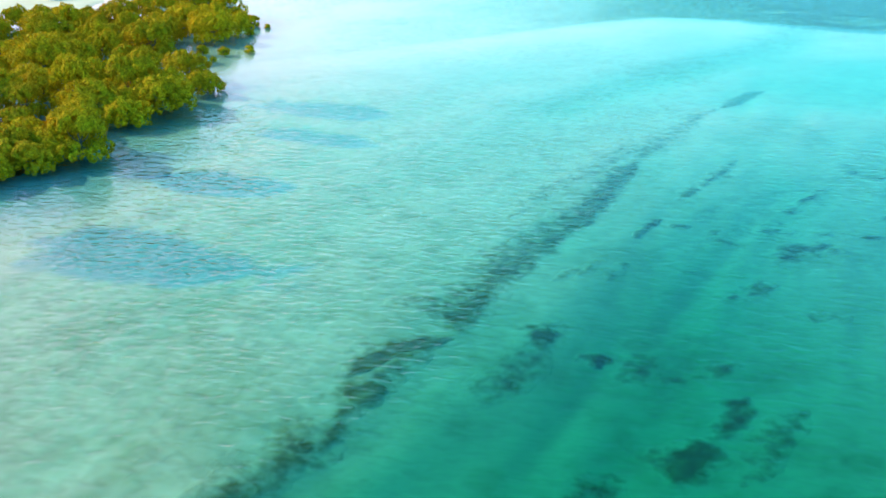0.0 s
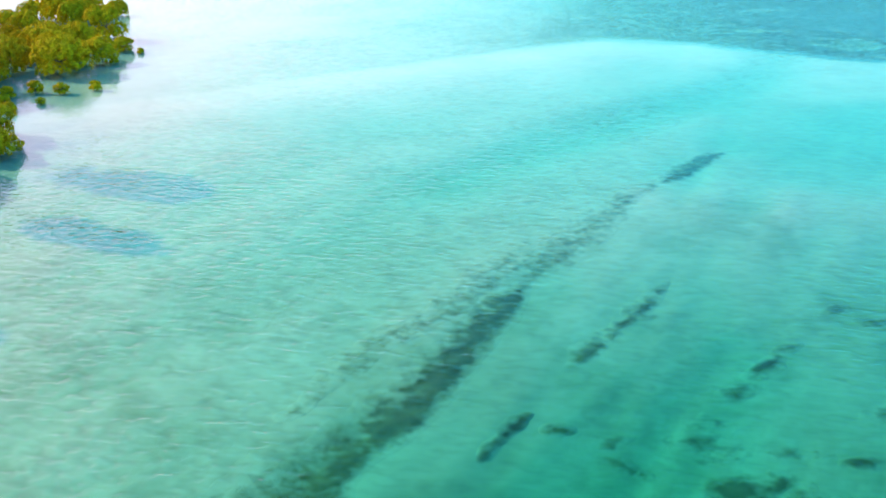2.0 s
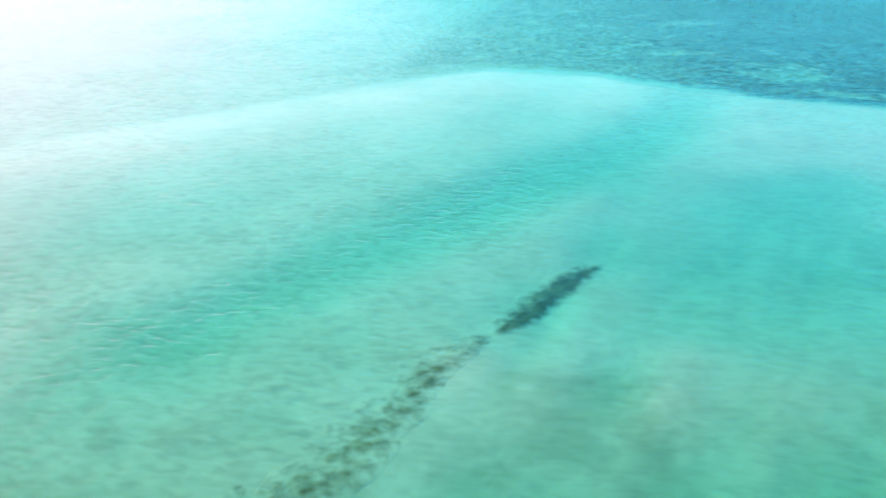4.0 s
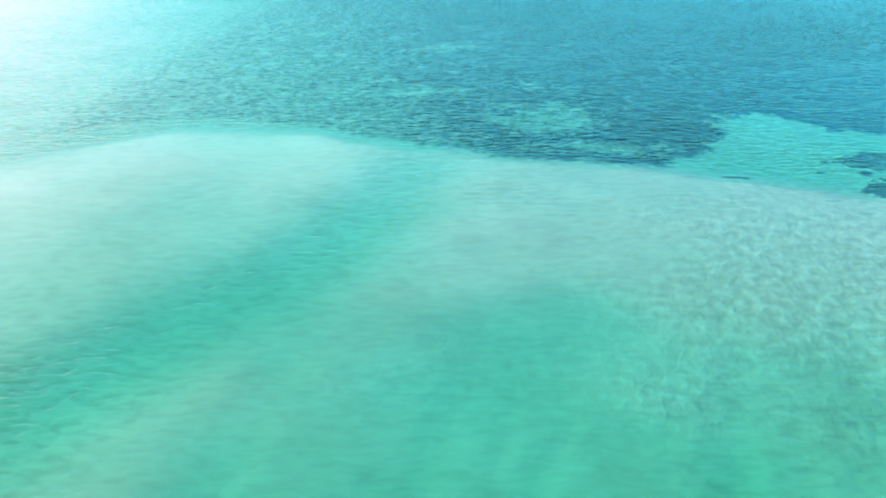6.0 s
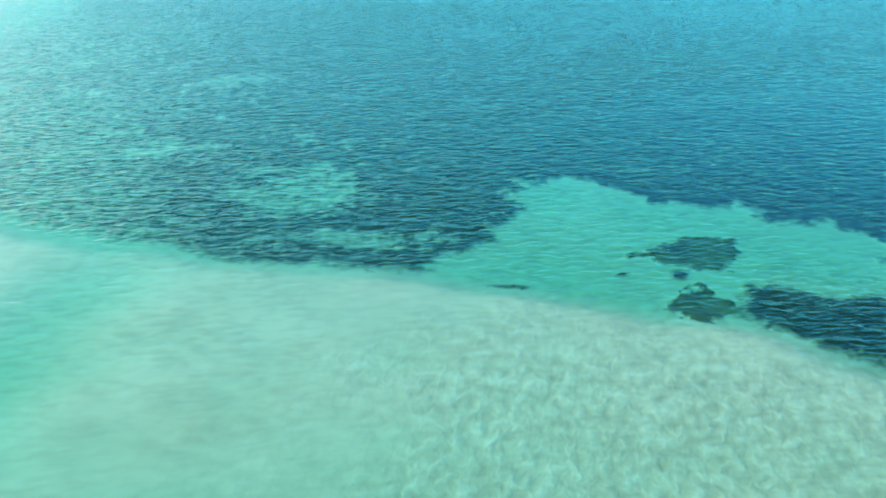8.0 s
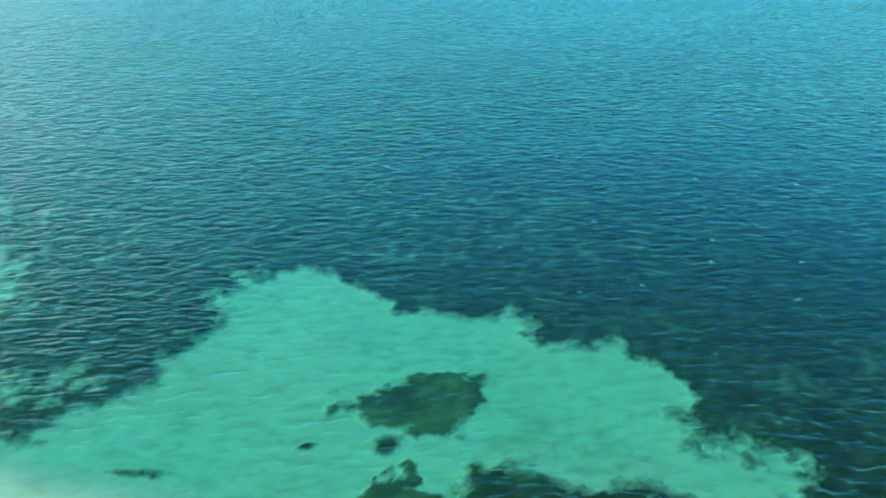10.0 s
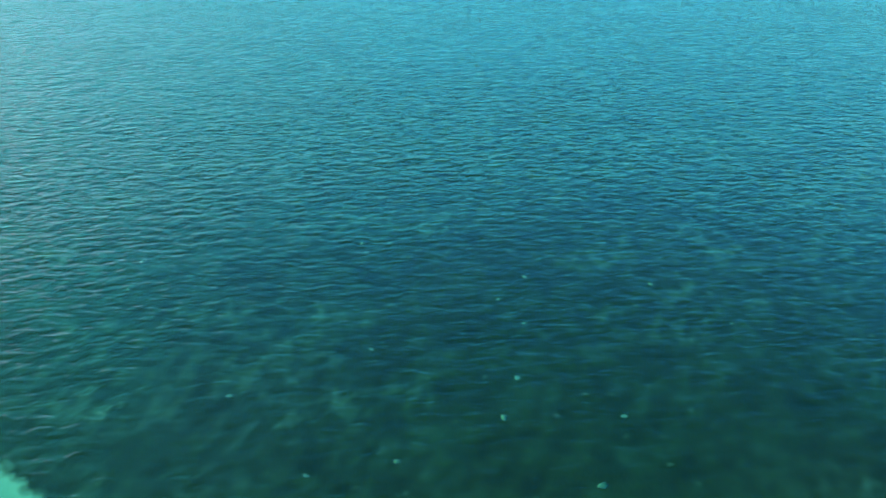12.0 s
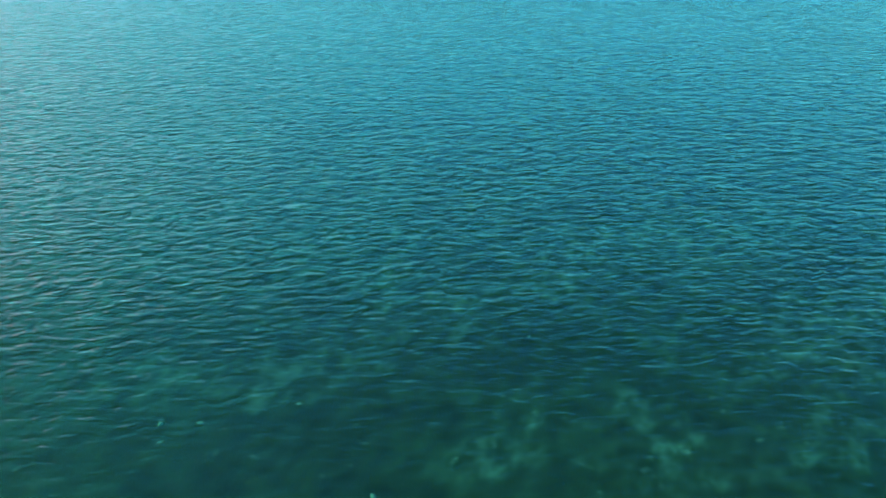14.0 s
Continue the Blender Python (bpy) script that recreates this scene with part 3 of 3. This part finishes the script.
for k, points in enumerate([[(17.8, 132), (23, 140), (27, 148), (32, 156)], [(21.5, 136), (27.5, 146.5), (31.5, 152)], [(9, 119), (14, 128), (20, 138)]]):
    strip(points, 1.0, "thin faint seagrass strip on shallow sand", 0.6, 55 + 0.7 * k, soft=0.17)
strip([(34.2, 128.5), (37.7, 132.6), (39.8, 135.6)], 1.1, "narrow olive seagrass strip on shallow sand", 0.6, 56, soft=0.6, lean=1.1)
strip([(39.5, 135.4), (42.5, 139.2), (47, 146)], 1.1, "narrow olive seagrass strip on shallow sand", 0.5, 65, soft=0.55, lean=1.1)
strip([(25.2, 113.4), (26.8, 116.2), (29.8, 120.2)], 0.6, "narrow dark seagrass strip in the trough", 0.7, 57, soft=0.5, lean=1.1)
strip([(3.6, 73.5), (6, 76.4), (8.5, 80), (11, 84.5)], 1.1, "thin faint seagrass strip in the trough", 0.8, 66, soft=0.2)
strip([(26.5, 64), (30, 68.6), (34, 73.5)], 1.0, "thin faint seagrass strip in the trough", 0.7, 67, soft=0.2)
strip([(20, 64.4), (22, 66.8), (24.6, 69.4)], 1.9, "dark seagrass strip in the trough", 0.7, 68, soft=0.6, lean=1.1, pale=0.35)
strip([(25, 70), (27.6, 73.4), (29.2, 76)], 1.4, "dark seagrass strip in the trough", 0.7, 69, soft=0.6, lean=1.1, pale=0.35)
TROUGH_GRASS = "dark grey-green seagrass clump in a sandy trough"
for cx, cy, rx, ry, turn, soft in [(12.2, 87.2, 2.7, 1.7, 30, 0.75), (9.8, 88.6, 1.3, 0.8, 30, 0.5), (16.6, 84, 1.9, 0.8, 10, 0.6), (20.4, 82.4, 2.2, 1.4, 55, 0.42), (24.4, 80.4, 3.6, 0.7, 8, 0.4), (28.3, 81.6, 1.9, 1.4, 40, 0.75),
                                   (9.4, 79.8, 2.4, 0.8, 40, 0.32), (12.6, 62.4, 2.4, 1.7, 40, 0.6), (17, 58.6, 3.6, 1.2, 0, 0.6), (15.2, 101.6, 2.2, 0.7, 50, 0.5), (18, 103.6, 2.6, 0.7, 55, 0.45), (20.6, 102.4, 1.7, 0.7, 60, 0.45),
                                   (32.2, 117.8, 1.3, 0.6, 0, 0.55), (36.4, 116.6, 1.2, 0.7, 30, 0.5), (36.8, 113.6, 1.6, 0.9, -30, 0.35), (30.3, 104.4, 1.2, 0.5, 10, 0.45), (22.6, 105.4, 0.9, 0.6, 40, 0.5), (53.3, 128.6, 3.2, 0.8, 48, 0.6),
                                   (56, 131.4, 1.4, 0.6, 30, 0.4), (49, 124, 1.6, 0.8, 30, 0.4), (0.4, 84.6, 1.4, 0.6, 15, 0.5), (43, 138, 2.0, 0.7, 0, 0.3)]:
    bed_at(cx, cy, 1.2 * rx, 1.25 * ry, turn, TROUGH_GRASS, GRASS_GREY, 0.6, 3.0, soft=soft, pale=0.45)
for cx, cy, rx, ry, turn, soft in [(36.7, 98.9, 2.4, 1.6, 45, 0.95), (45.3, 110, 3.0, 1.6, 10, 0.85), (43.4, 107.6, 1.6, 1.3, 60, 0.7), (43, 91.6, 2.0, 1.0, 0, 0.35), (55.9, 113.2, 1.8, 0.6, 0, 0.6), (50.8, 114.4, 1.8, 0.7, 0, 0.5),
                                   (44.5, 117, 2.6, 2.0, 40, 0.3), (49.2, 109.4, 1.4, 1.0, 0, 0.4), (66.4, 136.4, 2.0, 1.1, 10, 0.5), (63, 139, 1.4, 0.7, 30, 0.4), (61, 120, 2.4, 1.0, 20, 0.3)]:
    bed_at(cx, cy, 1.3 * rx, 1.3 * ry, turn, "olive-brown seagrass clump on turquoise-lit sand", GRASS_OLIVE, 0.6, 2.8, soft=soft)


# ---- coral heads in the meadow ----
def part(name, bm, mat, parent, label=""):
    me = bpy.data.meshes.new(name)
    bm.to_mesh(me)
    bm.free()
    me.materials.append(mat)
    ob = new(name, me)
    ob.parent = parent
    if label:
        ob["label"] = label
    return ob


def lumpy_stone(seed, flat):
    bm = bmesh.new()
    bmesh.ops.create_icosphere(bm, subdivisions=3, radius=1.0)
    for v in bm.verts:
        n = noise.noise(v.co * 1.3 + Vector((seed, 0, 0))) * 0.45 + noise.noise(v.co * 3.1 + Vector((0, seed, 0))) * 0.22
        v.co *= 1 + n
        v.co.z *= flat
    for f in bm.faces:
        f.smooth = True
    me = bpy.data.meshes.new("coral_head")
    bm.to_mesh(me)
    bm.free()
    me.materials.append(CORAL)
    return me


stones = [lumpy_stone(3.7 * k, 0.3 + 0.08 * k) for k in range(5)]
rng = random.Random(5)


def coral_head(x, y, size):
    ob = new("coral_head", rng.choice(stones))
    z = WATER_LEVEL - float(depth_at(np.array([x]), np.array([y]))[0])
    ob.matrix_basis = pose(x, y, z + 0.12, 0, 0, rng.uniform(0, 360)) @ Matrix.Diagonal((size, size * rng.uniform(0.55, 0.9), size, 1))
    return tagged(ob, "pale algae-coated coral head among dark seagrass", "coral", "coral heads")


for x, y, s in [(199, 265.9, 1.3), (202.4, 256.2, 1.5), (206, 283, 0.9), (224.5, 271.3, 1.1), (196.7, 296.8, 1.0), (202.3, 270.5, 1.2), (208.1, 262.7, 1.2), (210.3, 286.1, 1.2), (196.9, 299, 1.3), (199.8, 298.2, 1.1),
                (207.4, 297.9, 1.2), (246.1, 291.7, 1.1), (189.4, 263.9, 1.0), (206.5, 278.2, 0.9), (191.9, 278.9, 0.9), (179, 276.3, 1.2), (221.5, 280.3, 1.0)]:
    coral_head(x, y, 0.26 * s)
count = 0
while count < 9:
    x, y = rng.uniform(172, 262), rng.uniform(246, 322)
    if float(meadow_mask(np.array([x]), np.array([y]))[0]) > 0.5:
        coral_head(x, y, rng.uniform(0.15, 0.3))
        count += 1


# ---- mangroves ----
def tube(bm, points, radii, sides=6):
    rings = []
    for k, p in enumerate(points):
        ahead = (Vector(points[min(k + 1, len(points) - 1)]) - Vector(points[max(k - 1, 0)])).normalized()
        side = ahead.orthogonal().normalized()
        up = ahead.cross(side)
        rings.append([bm.verts.new(Vector(p) + radii[k] * (math.cos(a) * side + math.sin(a) * up))
                      for a in (2 * math.pi * j / sides for j in range(sides))])
    for a, b in zip(rings, rings[1:]):
        for j in range(sides):
            bm.faces.new((a[j], a[(j + 1) % sides], b[(j + 1) % sides], b[j]))
    bm.faces.new(rings[-1])


def mangrove(seed, radius, tall, lobes, cards):
    """A low, spreading tree on prop roots: trunk, limbs, roots, and a crown of many small leaf sprays in uneven domes."""
    r = random.Random(seed)
    tree = new("mangrove_tree")
    fork = tall * 0.34
    bm = bmesh.new()
    tube(bm, [(0, 0, 0.5), (0.12, 0.05, fork * 0.7), (0.05, 0.1, fork + 0.5)], [0.2, 0.17, 0.12], 7)
    part("trunk", bm, BARK, tree)
    for k in range(6):
        a = k * 1.05 + r.uniform(-0.3, 0.3)
        reach = r.uniform(0.9, 1.6) * (0.4 + radius / 8)
        bm = bmesh.new()
        tube(bm, [(0, 0, fork * 0.8), (reach * 0.5 * math.cos(a), reach * 0.5 * math.sin(a), fork * 0.62),
                  (reach * math.cos(a), reach * math.sin(a), -0.6)], [0.07, 0.06, 0.04], 5)
        part("prop_root", bm, BARK, tree)
    centres = []
    for k in range(lobes):
        a = 2.4 * k + r.uniform(-0.4, 0.4)
        d = radius * 0.66 * math.sqrt((k + 0.4) / lobes)
        size = radius * r.uniform(0.4, 0.58)
        top = tall * (1 - 0.35 * (d / radius) ** 2) * r.uniform(0.84, 1.05)
        centres.append((d * math.cos(a), d * math.sin(a), max(top - size * 0.72, size * 0.55), size))
    for k in range(lobes):
        a = 2 * math.pi * k / lobes + r.uniform(-0.3, 0.3)
        size = radius * r.uniform(0.26, 0.38)
        d = radius * r.uniform(0.62, 0.8)
        centres.append((d * math.cos(a), d * math.sin(a), size * r.uniform(0.6, 1.1), size))
    for k, (cx, cy, cz, size) in enumerate(centres[:5]):
        bm = bmesh.new()
        tube(bm, [(0.05, 0.08, fork), (cx * 0.5, cy * 0.5, fork + (cz - fork) * 0.4), (cx * 0.85, cy * 0.85, cz)], [0.1, 0.07, 0.04], 5)
        part("limb", bm, BARK, tree)
    verts, faces = [], []

    def leaf(p, n, s):
        """A bent spray of leaves."""
        side = Matrix.Rotation(r.uniform(0, 6.28), 3, n) @ n.orthogonal().normalized()
        up = n.cross(side)
        k = len(verts)
        w, h = s * r.uniform(0.35, 0.6), s
        verts.extend([p - side * w - n * s * 0.16, p - up * h * 0.6 + n * s * 0.06, p + side * w - n * s * 0.16, p + up * h * 0.7 + n * s * 0.06])
        faces.append((k, k + 1, k + 2, k + 3))

    # each lobe carries many round tufts, with dark gaps between them
    tufts = []
    for j, (cx, cy, cz, size) in enumerate(centres):
        count = int(9 + 6 * size)
        fall = 1.05 if j < lobes else 1.5      # the low outer lobes hang down to the water
        for k in range(count):
            z = 1 - fall * (k + r.uniform(0.1, 0.9)) / count
            a = 2.4 * k + r.uniform(-0.5, 0.5)
            q = math.sqrt(max(0.0, 1 - z * z))
            out = Vector((q * math.cos(a), q * math.sin(a), z))
            reach = size * r.uniform(0.8, 1.08)
            tufts.append((Vector((cx, cy, cz)) + Vector((out.x, out.y, out.z * 0.85)) * reach, out, r.uniform(0.55, 0.9) * (0.42 + 0.2 * size)))
    total = sum(t[2] ** 2 for t in tufts)
    for middle, out, size in tufts:
        for _ in range(int(cards * size * size / total)):
            n = Vector((r.gauss(0, 1), r.gauss(0, 1), r.gauss(0, 1))).normalized()
            if n.dot(out) < -0.35:
                n = -n
            p = middle + Vector((n.x, n.y, 0.85 * n.z)) * size * r.uniform(0.72, 1.06)
            if p.z < 0.15:
                continue
            tilt = (n + 0.5 * out + Vector((r.gauss(0, 0.17), r.gauss(0, 0.17), r.gauss(0, 0.17)))).normalized()
            leaf(p, tilt, r.uniform(0.16, 0.3))
    me = bpy.data.meshes.new("crown")
    me.from_pydata([tuple(v) for v in verts], [], faces)
    me.materials.append(LEAF)
    crown = new("crown", me)
    crown.parent = tree
    return tree


TREE = "dense olive-yellow mangrove tree standing in shallow water"
kinds = [mangrove(11, 5.0, 5.6, 6, 15000), mangrove(12, 4.2, 4.4, 5, 12000), mangrove(13, 5.8, 6.6, 7, 19000), mangrove(14, 3.4, 3.6, 4, 8500),
         mangrove(15, 4.6, 6.4, 6, 15000)]
sapling = mangrove(16, 1.3, 1.9, 4, 1800)
tagged(sapling, "small lone mangrove sapling rising from the water", "tree", "mangrove saplings")
for k in kinds:
    tagged(k, TREE, "tree", "mangroves")
GROVE = [(-76, 131), (-66, 139), (-61.5, 146), (-64, 151), (-67, 156), (-68, 163), (-61, 171), (-58, 181), (-54.5, 194), (-60, 203), (-72, 218), (-77, 238), (-73, 262), (-66, 286), (-74, 303), (-92, 313), (-112, 309), (-118, 302),
         (-124, 298), (-140, 294), (-165, 296), (-190, 285), (-160, 240), (-120, 188), (-94, 128)]
HOLES = [(-112, 226, 13, 5, -25), (-80, 160, 8, 3.5, 15), (-126, 268, 10, 5, 0), (-98, 199, 7, 3, -20), (-74, 206, 9, 3.5, 30), (-82, 177, 8, 3, -10), (-66, 186, 7, 3, 20), (-95, 240, 12, 3, 20), (-68, 164, 6, 2.5, 30)]
FAR_GROVE = [(-100, 331), (-84, 326), (-82, 338), (-88, 350), (-118, 352)]
SHORE = [(-71.5, 134.5), (-66, 140), (-60.5, 146.5), (-61, 168.5), (-57, 178), (-53, 194.5), (-58, 186), (-67.5, 258), (-64, 271), (-63.5, 286), (-64, 153), (-60, 205), (-77, 143), (-71.5, 150), (-71, 143), (-66.5, 146.5), (-79, 137), (-84, 146), (-68, 171), (-63, 176), (-64, 182)]
placed = []
rng = random.Random(23)
tries = 0
while tries < 9000:
    tries += 1
    far = rng.random() < 0.08
    x, y = (rng.uniform(-120, -80), rng.uniform(322, 353)) if far else (rng.uniform(-215, -50), rng.uniform(126, 345))
    if tries <= len(SHORE):
        x, y = SHORE[tries - 1]
        far = False
    px, py = np.array([x]), np.array([y])
    k = rng.randrange(5)
    near = 4.4 + 0.84 * (5.0, 4.2, 5.8, 3.4, 4.6)[k]
    if tries > len(SHORE) and (polygon_distance(px, py, FAR_GROVE if far else GROVE)[0] > 1.2 or any(blob(px, py, *h)[0] > 0 for h in HOLES)):
        continue
    if tries > len(SHORE) and any((x - a) ** 2 + (y - b) ** 2 < (0.5 * (near + n)) ** 2 for a, b, n in placed):
        continue
    placed.append((x, y, near))
    size = rng.uniform(0.7, 1.15) if tries > len(SHORE) else rng.uniform(0.85, 1.15)
    m = pose(x, y, WATER_LEVEL - 0.1, 0, 0, rng.uniform(0, 360)) @ Matrix.Diagonal((size, size, size * rng.uniform(0.95, 1.35), 1))
    if kinds[k].get("set") is None:
        kinds[k].matrix_basis = m
        kinds[k]["set"] = 1
    else:
        copy_thing(kinds[k], m)
first = True
for x, y, s in [(-54, 242, 0.9), (-60, 239, 1.15), (-66, 240, 1.3), (-70, 236, 1.2), (-67, 228, 1.2), (-64, 224, 1.0), (-70, 224, 1.3), (-60, 270, 0.9), (-57.5, 282, 0.7), (-60.5, 230, 0.7)]:
    m = pose(x, y, WATER_LEVEL - 0.1, 0, 0, rng.uniform(0, 360)) @ Matrix.Diagonal((s, s, s, 1))
    if first:
        sapling.matrix_basis, first = m, False
    else:
        copy_thing(sapling, m)


# ---- on the dry spit ----
def box(bm, x0, y0, z0, x1, y1, z1, bevel=0.0):
    made = bmesh.ops.create_cube(bm, size=1.0)["verts"]
    for v in made:
        v.co = Vector((x0 + (v.co.x + 0.5) * (x1 - x0), y0 + (v.co.y + 0.5) * (y1 - y0), z0 + (v.co.z + 0.5) * (z1 - z0)))
    if bevel:
        bmesh.ops.bevel(bm, geom=list({e for v in made for e in v.link_edges}), offset=bevel, segments=2, affect="EDGES")


def boathouse(x, y, turn):
    hut = new("boathouse")
    bm = bmesh.new()
    box(bm, -5, -2.5, -0.6, 5, 2.5, 2.6, 0.04)
    wall = part("wall", bm, WHITE, hut)
    bm = bmesh.new()
    for s in (-1, 1):
        v = [bm.verts.new(c) for c in ((-5.4, s * 3.0, 2.45), (5.4, s * 3.0, 2.45), (5.4, 0, 3.7), (-5.4, 0, 3.7),
                                       (-5.4, s * 3.0, 2.6), (5.4, s * 3.0, 2.6), (5.4, 0, 3.85), (-5.4, 0, 3.85))]
        for f in ((0, 1, 2, 3), (4, 5, 6, 7), (0, 1, 5, 4), (0, 3, 7, 4), (1, 2, 6, 5)):
            bm.faces.new([v[i] for i in f])
    part("roof", bm, ROOF, hut, "grey pitched roof")
    for cx in (-3, 0.2, 3.2):
        bm = bmesh.new()
        box(bm, cx - 0.6, -2.54, 1.0, cx + 0.6, -2.49, 2.0)
        w = part("window", bm, GLASS, hut)
        bm = bmesh.new()
        for a in (cx - 0.66, cx + 0.6):
            box(bm, a, -2.58, 0.94, a + 0.06, -2.5, 2.06)
        for b in (0.94, 2.0):
            box(bm, cx - 0.6, -2.58, b, cx + 0.6, -2.5, b + 0.06)
        part("frame", bm, WHITE, w)
    hut.matrix_basis = pose(x, y, 1.1, 0, 0, turn)
    return tagged(hut, "low white boathouse with grey roof on a sand spit", "building")


def rowing_boat(x, y, turn):
    boat = new("rowing_boat")
    bm = bmesh.new()
    rows = []
    for k in range(9):
        u = k / 8
        w = 0.85 * math.sin(math.pi * min(0.97, 0.12 + 0.62 * u + 0.26 * u * u)) ** 0.7
        px = -2.3 + 4.6 * u
        lift = 0.35 * u ** 3
        rows.append([bm.verts.new(c) for c in ((px, -w, 0.62 + lift), (px, -w * 0.8, 0.25 + lift), (px, 0, 0.05 + lift), (px, w * 0.8, 0.25 + lift), (px, w, 0.62 + lift))])
    for a, b in zip(rows, rows[1:]):
        for j in range(4):
            bm.faces.new((a[j], a[j + 1], b[j + 1], b[j]))
    bm.faces.new(rows[0])
    bmesh.ops.solidify(bm, geom=bm.faces[:], thickness=0.05)
    part("hull", bm, WHITE, boat)
    for px in (-1.2, 0.2, 1.2):
        bm = bmesh.new()
        box(bm, px - 0.14, -0.72, 0.42, px + 0.14, 0.72, 0.46)
        part("thwart", bm, WOOD, boat)
    boat.matrix_basis = pose(x, y, 1.02, 0, 0, turn)
    return tagged(boat, "small white rowing boat drawn up on sand", "boat")


boathouse(-151, 356, 12)
rowing_boat(-130, 314, 25)
